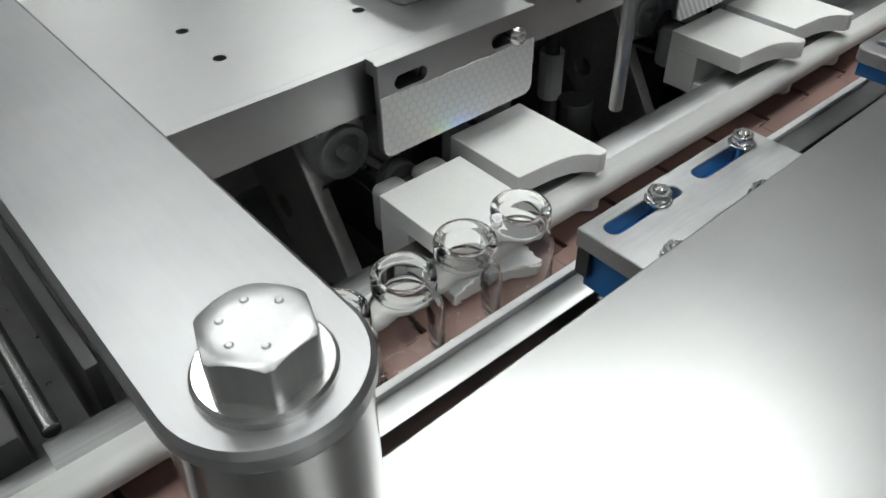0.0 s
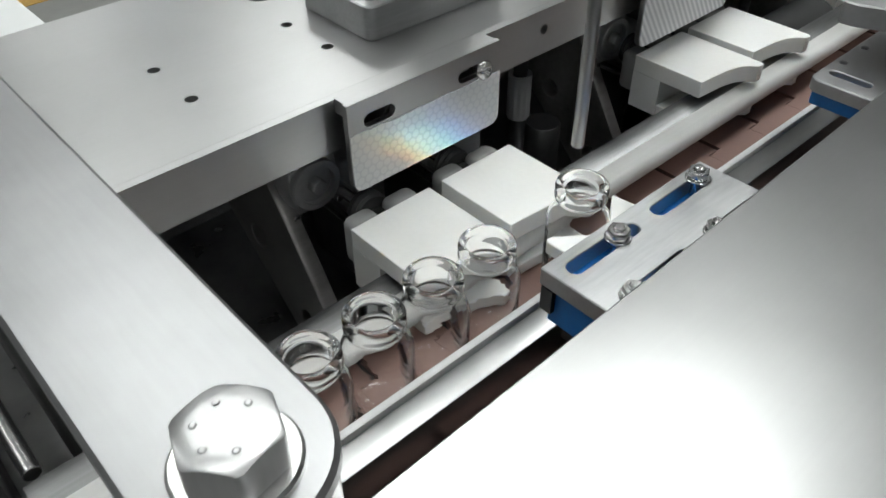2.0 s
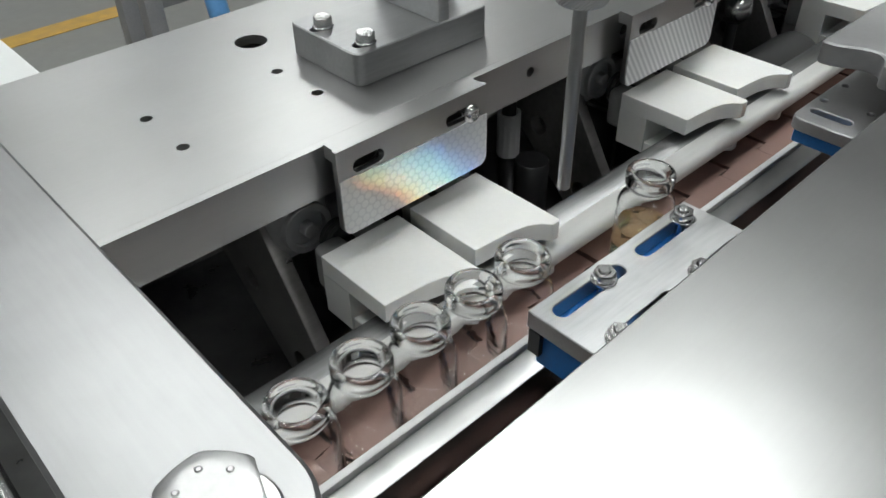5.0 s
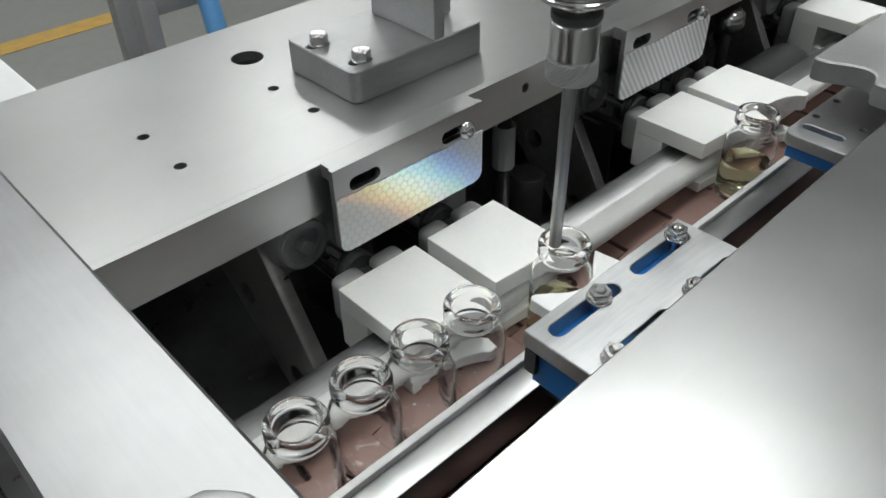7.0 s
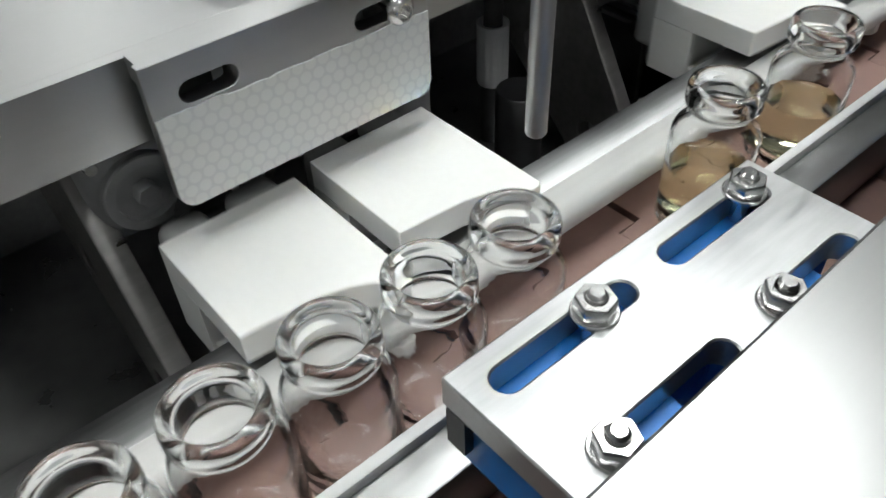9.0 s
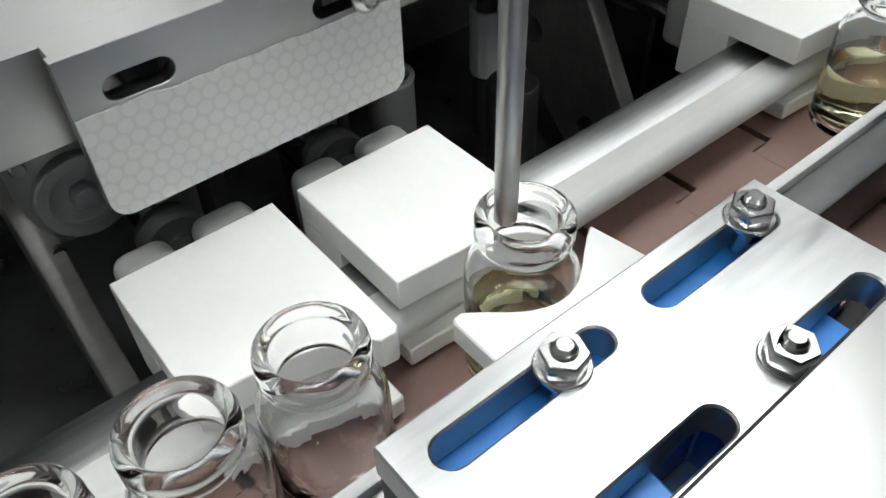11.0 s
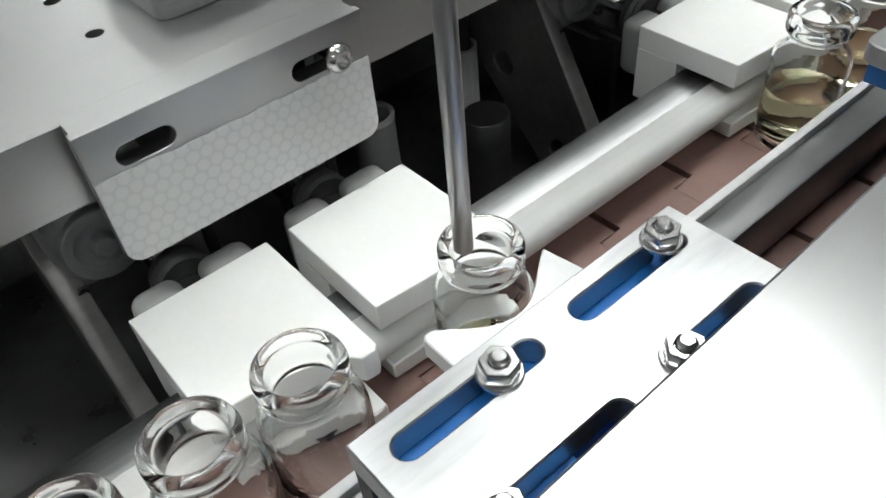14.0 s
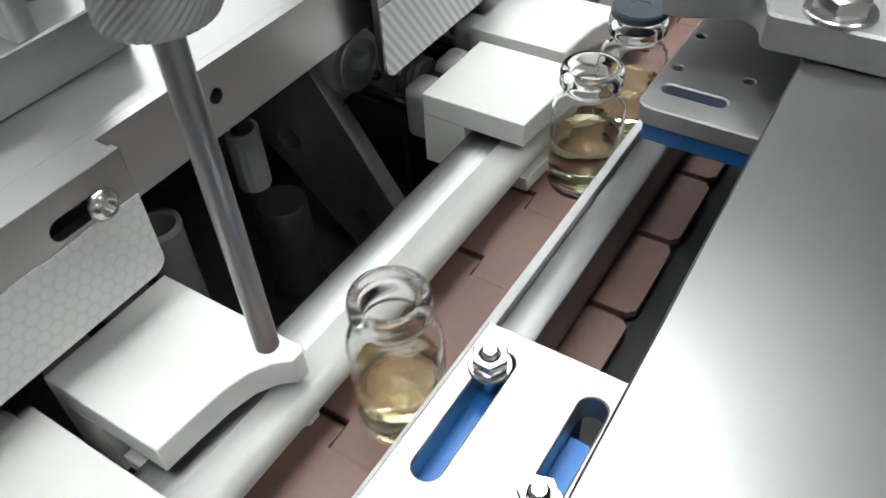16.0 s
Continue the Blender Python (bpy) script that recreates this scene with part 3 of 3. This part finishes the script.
# ---------------------------------------------------------------- block with upright on the deck plate
def deck_block():
    t = thing("column_base", "grey aluminium base block bolted to the deck plate", "base block")
    outline = round_rect(0.209, 0.292, 0.2772, 0.3308, 0.0045, 4)
    holes = [slot(0.2105, 0.222, 0.314, 0.0024), slot(0.214, 0.2255, 0.286, 0.0024)]
    part("block", slab(outline, holes, PLATE, 1.0, None, 0.0006), ALUMINIUM, t)
    part("upright", box(0.2585, 0.2655, 0.2775, 0.325, 1.0, 1.26, 0.0008), ALUMINIUM, t, "upright aluminium plate")
    part("column", box(0.2657, 0.288, 0.296, 0.332, 1.0, 1.28, 0.002), ALUMINIUM, t)
    part("head_arm", box(0.2245, 0.2584, 0.186, 0.29, 1.15, 1.157, 0.001), ALUMINIUM, t)
    return t


deck_block()
for x, y in ((0.2175, 0.314), (0.221, 0.286)):
    t = thing("hex_bolt", "steel hex bolt with washer on the base block", "bolt", (x, y, 1.0), "base block bolts")
    part("washer", washer(0.005, 0.0022, 0.0009), POLISHED, t)
    bm = hex_head(0.004, 0.0042, 0.3)
    bm.transform(Matrix.Translation((0, 0, 0.0009)))
    part("head", bm, POLISHED, t)


# ---------------------------------------------------------------- arm with the large bolt
def cross_arm():
    t = thing("cross_arm", "wide brushed steel bar on a round post", "bar")
    cx, cy, r, z = 0.0370, 0.0860, 0.0161, 1.045
    end = [(cx + r * math.cos(radians(180 + 180 * i / 20)), cy + r * math.sin(radians(180 + 180 * i / 20))) for i in range(21)]
    part("bar", slab(end + [(cx + r, 0.9), (cx - r, 0.9)], [], z - 0.0042, z, None, 0.0009), STEEL_Y, t)
    part("post", lathe(rod(0.0152, z - 0.0042 - COVER, 40, 0.0006), 48, (cx, cy, COVER)), POST, t, "polished round steel post")
    part("post", lathe(rod(0.0138, z - 0.0042 - 0.84, 40, 0.0006), 40, (cx, 0.61, 0.84)), POLISHED, t, "polished round steel post")
    return t


cross_arm()
t = thing("hex_bolt", "large stainless hex bolt with washer on the steel bar", "bolt", (0.0366, 0.0838, 1.045))
part("washer", washer(0.0102, 0.004, 0.0018), POLISHED, t)
bm = hex_head(0.0075, 0.0075, 0.19)
bm.transform(Matrix.Translation((0, 0, 0.0018)))
head = part("head", bm, NEEDLE, t)
for i in range(5):
    a = 0.3 + i * math.pi / 3
    part("grade_mark", lathe([(0, 0), (0.0007, 0), (0.0004, 0.0002), (0, 0.0002)], 8, (0.0047 * math.cos(a), 0.0047 * math.sin(a), 0.0092)), NEEDLE, head)


# ---------------------------------------------------------------- filling head
def filling_head():
    """The filling needle below its knurled collar and flange; the tip is at z = 0."""
    t = thing("filling_needle", "steel filling needle under a knurled collar", "filling needle", (0.2307, 0.1738, 0.9702))
    part("needle", lathe([(0.0013, 0.002), (0.0013, 0), (0.0022, 0), (0.0026, 0.0006), (0.0026, 0.078), (0.0013, 0.078), (0.0013, 0.002)], 24), NEEDLE, t)
    part("collar", lathe([(0, 0.0862), (0.0083, 0.0862), (0.0088, 0.0868), (0.0088, 0.099), (0.0083, 0.0995), (0, 0.0995)], 36), POLISHED, t)
    knurl = bmesh.new()
    n = 72
    rows = [(0.0084, 0.0772), (0.0092, 0.0782), (0.0092, 0.0852), (0.0086, 0.0861)]
    rings = [[knurl.verts.new(((r + (0.00022 if (i + k) % 2 else 0)) * math.cos(2 * math.pi * i / n), (r + (0.00022 if (i + k) % 2 else 0)) * math.sin(2 * math.pi * i / n), z)) for i in range(n)] for k, (r, z) in enumerate(
        [rows[0], rows[1]] + [(0.0092, 0.0782 + 0.0007 * s) for s in range(1, 10)] + rows[2:])]
    for a, b in zip(rings, rings[1:]):
        for i in range(n):
            knurl.faces.new((a[i], a[(i + 1) % n], b[(i + 1) % n], b[i]))
    knurl.faces.new(rings[0][::-1])
    knurl.faces.new(rings[-1])
    part("knurled_ring", knurl, CAST, t, "knurled steel ring", 0)
    part("seal", lathe([(0, 0.0996), (0.0084, 0.0996), (0.0091, 0.1006), (0.0091, 0.1026), (0.0084, 0.1035), (0, 0.1035)], 32), BLACK, t, "black rubber seal ring")
    prof = [(0, 0.1036), (0.0066, 0.1036), (0.0066, 0.108)]
    z = 0.108
    for i in range(3):
        prof += [(0.0142, z), (0.0147, z + 0.0006), (0.0147, z + 0.0016), (0.0142, z + 0.0022), (0.0128, z + 0.0023), (0.0128, z + 0.0032)]
        z += 0.0032
    prof += [(0.011, z), (0.011, 0.195), (0, 0.195)]
    part("flange", lathe(prof, 40), POLISHED, t, "ribbed steel flange")
    part("plunger", lathe([(0, 0.1951), (0.006, 0.1951), (0.006, 0.225), (0, 0.225)], 24), POLISHED, t)
    return t


needle = filling_head()


# ---------------------------------------------------------------- ribbed sleeve and black tube beside the reflector
def ribbed_sleeve(x, y):
    t = thing("hose_fitting", "pale ribbed plastic sleeve on a black tube", "hose fitting", group="hose fittings")
    n = 48
    bm = bmesh.new()
    rings = []
    for r, z, rib in ((0.0072, 0.873, 0), (0.0076, 0.874, 0), (0.0076, 0.879, 1), (0.0076, 0.896, 1), (0.0076, 0.898, 0), (0.0076, 0.904, 0), (0.006, 0.904, 0), (0.006, 0.887, 0)):
        rings.append([bm.verts.new((x + (r - (0.0006 if rib and i % 4 < 2 else 0)) * math.cos(2 * math.pi * i / n), y + (r - (0.0006 if rib and i % 4 < 2 else 0)) * math.sin(2 * math.pi * i / n), z)) for i in range(n)])
    for a, b in zip(rings, rings[1:]):
        for i in range(n):
            bm.faces.new((a[i], a[(i + 1) % n], b[(i + 1) % n], b[i]))
    bm.faces.new(rings[0][::-1])
    bmesh.ops.recalc_face_normals(bm, faces=bm.faces)
    sleeve = part("sleeve", bm, CLAMP, t)
    part("tube", lathe(rod(0.0045, 0.09), 20, (x, y, 0.889)), BLACK, sleeve, "black tube")
    part("stem", lathe(rod(0.006, 0.033), 20, (x, y, 0.84)), DARK, t)
    return t


ribbed_sleeve(0.3495, 0.3125)


def open_sleeve(x, y):
    t = thing("open_sleeve", "grey open plastic sleeve with a pale rim", "sleeve")
    part("cup", lathe([(0.0, 0.84), (0.0085, 0.84), (0.0092, 0.842), (0.0092, 0.9035), (0.0076, 0.9035), (0.0076, 0.885), (0, 0.885)], 32, (x, y, 0)), GREY, t)
    part("rim", lathe([(0.0077, 0.9036), (0.0095, 0.9036), (0.0095, 0.9055), (0.0077, 0.9055), (0.0077, 0.9036)], 32, (x, y, 0)), CLAMP, t, "pale plastic rim")
    return t


open_sleeve(0.286, 0.2965)


single("support_column", lathe([(0, 0.84), (0.0135, 0.84), (0.0135, 0.843), (0.0105, 0.8445), (0.0105, 0.8945), (0.0098, 0.8955), (0, 0.8955)], 32, (0.328, 0.273, 0)), DARK, "dark round steel column standing on the drip tray", "column")


# ---------------------------------------------------------------- upstream end
def upstream_box():
    t = thing("sensor_box", "black plastic box beside the conveyor", "box")
    part("body", box(-0.11, 0.004, 0.213, 0.33, 0.84, 0.926, 0.002), BLACK, t)
    return t


upstream_box()
single("guide_shaft", lathe(rod(0.0032, 0.14), 20, (0.0125, 0.216, 0.918), ALONG_Y), POLISHED, "bright steel shaft along the black box", "shaft")
single("side_plate", box(0.029, 0.034, 0.222, 0.6, 0.84, 0.93, 0.0006), BLACK, "black side plate under the steel bar", "plate")
single("cabinet", box(0.06, 0.112, 0.402, 1.3, 0.0, 0.982, 0.002), PAINT, "white painted side cabinet beside the deck plate", "cabinet")


# ---------------------------------------------------------------- downstream machinery
def far_drive():
    t = thing("drive_unit", "dark motor housing at the far end of the conveyor", "motor")
    part("housing", lathe([(0, 0), (0.018, 0), (0.021, 0.003), (0.021, 0.082), (0.018, 0.086), (0, 0.086)], 32, (0.492, 0.236, 0.891), ALONG_X), BLACK, t)
    part("base", box(0.498, 0.57, 0.222, 0.25, 0.84, 0.8708, 0.002), BLACK, t)
    part("ball_knob", lathe([(0.0, -0.012), (0.006, -0.0105), (0.0105, -0.006), (0.012, 0), (0.0105, 0.006), (0.006, 0.0105), (0, 0.012)], 24, (0.54, 0.272, 0.93)), POLISHED, t, "polished steel ball knob")
    part("knob_stem", lathe(rod(0.004, 0.08), 16, (0.54, 0.272, 0.84)), DARK, t)
    return t


far_drive()


# ---------------------------------------------------------------- trolley behind
def trolley():
    t = thing("trolley", "grey metal trolley frame on the workshop floor", "trolley")
    for x in (0.61, 1.2):
        for y in (1.5, 1.62):
            part("leg", box(x - 0.018, x + 0.018, y - 0.018, y + 0.018, 0, 0.62, 0.002), CAST, t)
    for y in (1.5, 1.62):
        part("cross_bar", box(0.62, 1.2, y - 0.015, y + 0.015, 0.56, 0.6, 0.002), CAST, t)
    part("tray", box(0.6, 1.22, 1.48, 1.64, 0.3, 0.32, 0.002), CAST, t)
    return t


trolley()


def hose():
    c = bpy.data.curves.new("air_hose", "CURVE")
    c.dimensions = "3D"
    c.bevel_depth = 0.021
    s = c.splines.new("NURBS")
    pts = [(0.70, 1.36, 0.0), (0.70, 1.36, 0.3), (0.72, 1.42, 0.55), (0.74, 1.6, 0.85), (0.78, 1.9, 1.2), (0.8, 2.1, 1.7)]
    s.points.add(len(pts) - 1)
    for p, q in zip(s.points, pts):
        p.co = (*q, 1)
    s.use_endpoint_u = True
    c.materials.append(HOSE)
    return tagged(new("air_hose", c), "light blue air hose hanging behind the machine", "hose")


hose()


# ---------------------------------------------------------------- vials
def vial_mesh():
    outer = [(0, 0.0012), (0.006, 0.001), (0.0105, 0.0), (0.0125, 0.0003), (0.0135, 0.0015), (0.0137, 0.003), (0.0137, 0.0335), (0.0135, 0.0352), (0.0128, 0.0372), (0.0115, 0.0388), (0.0097, 0.0402), (0.0088, 0.0414), (0.009, 0.0432), (0.0102, 0.0444), (0.0112, 0.0453), (0.0114, 0.0461), (0.01142, 0.0472), (0.01118, 0.0479), (0.01132, 0.0487), (0.0114, 0.0502), (0.0111, 0.0515), (0.0103, 0.0523), (0.0093, 0.0525)]
    inner = [(0.0088, 0.0521), (0.0083, 0.0511), (0.0081, 0.0502), (0.0078, 0.0494), (0.0078, 0.0484), (0.008, 0.0474), (0.008, 0.0416), (0.0085, 0.0402), (0.0098, 0.0387), (0.0113, 0.0372), (0.0124, 0.0355), (0.0127, 0.0335), (0.0127, 0.0045), (0.0119, 0.003), (0.0105, 0.0022), (0.006, 0.0026), (0, 0.0028)]
    return mesh_of("glass", lathe(outer + inner, 56), GLASS, 60)


VIAL = vial_mesh()
LEVEL = 0.0195


def liquid_mesh():
    prof = [(0, 0), (0.0105, 0.0002), (0.0118, 0.0012), (0.01275, 0.0026), (0.01275, LEVEL), (0.0119, LEVEL - 0.0005), (0.011, LEVEL - 0.0008), (0, LEVEL - 0.001)]
    return mesh_of("liquid", lathe(prof, 48), LIQUID, 60)


FLUID = liquid_mesh()
FILLED = 4
vials = []
fluids = []
for i in range(9):
    t = thing("vial", "clear glass vial half filled with amber liquid" if i < FILLED else "empty clear glass vial standing on the chain", "vial", (0, LINE_Y, BELT), "vials")
    g = new("glass", VIAL)
    g.parent = t
    g.visible_shadow = False
    if i < FILLED:
        f = new("liquid", FLUID)
        f.parent = t
        tagged(f, "pale amber liquid")
        f.visible_shadow = False
        fluids.append(f)
    vials.append(t)

plug = single("stopper", lathe([(0, -0.006), (0.0068, -0.006), (0.007, -0.005), (0.007, 0), (0.0104, 0), (0.0109, 0.0006), (0.0109, 0.0026), (0.0103, 0.0034), (0.004, 0.0034), (0.0036, 0.003), (0, 0.003)], 36), RUBBER, "blue-grey rubber stopper for the vial neck", "stopper")


def stoppering_plunger():
    """The rod that presses the stopper in; its lower face is at z = 0."""
    t = thing("stoppering_plunger", "grey steel stoppering rod that presses a stopper into the vial", "plunger", (0.436, LINE_Y, 1.06))
    part("rod", lathe([(0, 0), (0.0094, 0), (0.0102, 0.0008), (0.0102, 0.07), (0.0088, 0.0708), (0.0088, 0.16), (0, 0.16)], 32), NEEDLE, t)
    part("flange", lathe([(0.0089, 0.12), (0.016, 0.12), (0.0165, 0.1206), (0.0165, 0.128), (0.016, 0.1286), (0.0089, 0.1286), (0.0089, 0.12)], 32), POLISHED, t, "polished steel flange")
    return t


presser = stoppering_plunger()


def gantry():
    """The beam over the second station in which the stoppering rod slides."""
    t = thing("gantry", "grey metal gantry beam on a column behind the conveyor", "gantry")
    part("beam", box(0.421, 0.451, 0.153, 0.345, 1.2, 1.222, 0.002), CAST, t)
    part("column", box(0.421, 0.451, 0.318, 0.345, PLATE, 1.2, 0.002), ALUMINIUM, t, "aluminium column")
    part("bush", lathe([(0.0106, 0), (0.018, 0), (0.018, 0.012), (0.0106, 0.012), (0.0106, 0)], 28, (0.436, LINE_Y, 1.188)), POLISHED, t, "polished steel bush")
    return t


gantry()

# ---------------------------------------------------------------- timing
CYCLE = 3.77
RELEASES = [0.39 if k == 0 else 0.46 + CYCLE * k for k in range(-1, 6)]


def ramp(t, a, b):
    return min(1.0, max(0.0, (t - a) / (b - a)))


def gate_in(t):
    """1: the gate block stands before the queue."""
    v = 1.0
    for r in RELEASES:
        v = min(v, 1 - ramp(t, r + 0.41, r + 0.49) + ramp(t, r + 0.98, r + 1.07))
    return v


def clamp_in(t):
    v = 1.0
    for r in RELEASES[1:]:
        v = min(v, 1 - ramp(t, r - 0.05, r - 0.005) + ramp(t, r + 1.08, r + 1.19))
    return v if t > 0.6 else 0.0


def far_gate_in(t):
    return ramp(t, 5.2, 5.3) if t < 7 else gate_in(min(t, 15.5))


def far_clamp_in(t):
    v = ramp(t, 5.2, 5.3)
    for r in RELEASES[3:]:
        v = min(v, 1 - ramp(t, r + 0.41, r + 0.49) + ramp(t, r + 1.15, r + 1.25))
    return v


def needle_down(t):
    v = 0.0
    for r in RELEASES[1:]:
        v = max(v, min(ramp(t, r + 1.62, r + 1.76), 1 - ramp(t, r + CYCLE - 0.6, r + CYCLE - 0.49)))
    return v


HELD, SEALED = 0.394, 0.436


def far_stop(t):
    """The far gate holds a vial, knocks it back as it opens, then lets it run."""
    for r in RELEASES[3:5]:
        if r + 0.38 < t < r + 0.97:
            return HELD - 0.031 * ramp(t, r + 0.38, r + 0.5)
        if r + 0.97 <= t < r + 1.5:
            return 9.0
    return HELD


def queue_positions():
    """x of each vial every hundredth of a second: all ride on the chain, held by gates, clamps and the vial ahead."""
    gap = 0.0275
    xs = [GATE_X, GATE_X - gap, GATE_X - 2 * gap, GATE_X - 3 * gap, -0.022, -0.106, -0.19, -0.28, -0.37]
    track = []
    dt = 0.01
    for k in range(1651):
        t = k * dt
        track.append(list(xs))
        ahead = 9.0
        for i, x in enumerate(xs):
            limit = ahead - gap
            new_x = x + SPEED * dt
            g = gate_in(t)
            if x < GATE_X + 0.0195 and g > 0.02:
                limit = min(limit, GATE_X + 0.02 * (1 - g))
            if x < FILL_X + 0.001 and clamp_in(t) > 0.1:
                limit = min(limit, FILL_X)
            if 0.33 < x < HELD + 0.003:
                limit = min(limit, far_stop(t))
            if x < SEALED + 0.001 and (t < 11.7 or 12.55 < t < 16.1):
                limit = min(limit, SEALED)
            xs[i] = min(new_x, limit)
            ahead = xs[i]
    return track


def steps(dt=0.1):
    return [round(-0.2 + dt * i, 3) for i in range(int(16.5 / dt))]


def pressed(t):
    """1: the stoppering rod is down on the vial."""
    return min(ramp(t, 14.35, 14.62), 1 - ramp(t, 14.82, 14.95))


def stopper_height(t):
    """The stopper comes down under the rod and stays in the neck."""
    return RIM + 0.075 * (1 - ramp(t, 14.35, 14.62))


def motions():
    times = steps(0.1)
    track = queue_positions()
    at = lambda t: track[min(1650, max(0, round(t * 100)))]
    walk(belt, [(t, pose(PHASE + SPEED * t, 0, 0)) for t in times])
    for i, v in enumerate(vials):
        walk(v, [(t, pose(at(t)[i] - (SPEED * -t if t < 0 and i > 3 else 0), LINE_Y, BELT)) for t in times])
    for i, f in enumerate(fluids):
        a, b = RELEASES[i + 1] + 1.78, RELEASES[i + 1] + CYCLE - 0.75
        walk(f, [(t, pose(0, 0, -LEVEL - 0.001 + (LEVEL + 0.0041) * ramp(t, a, b))) for t in times])
    fine = steps(1 / 30)
    for block, x, f in ((gate, B1, gate_in), (clamp, B2, clamp_in), (gate_far, B1 + STATION, far_gate_in), (clamp_far, B2 + STATION, far_clamp_in)):
        walk(block, [(t, pose(x, OUT + (IN - OUT) * f(t), 0)) for t in fine])
    walk(centre, [(t, pose(0, -0.036 * (1 - clamp_in(t)), 0)) for t in fine])
    walk(needle, [(t, pose(0.2307, 0.1738, 0.9702 - 0.0207 * needle_down(t))) for t in fine])
    walk(presser, [(t, pose(SEALED, LINE_Y, RIM + 0.0035 + 0.075 * (1 - pressed(t)))) for t in fine])
    walk(plug, [(t, pose(SEALED, LINE_Y, stopper_height(t))) for t in fine])


PHASE = 0.302 - SPEED * 15.0 + 1.46 - PITCH * 8
motions()
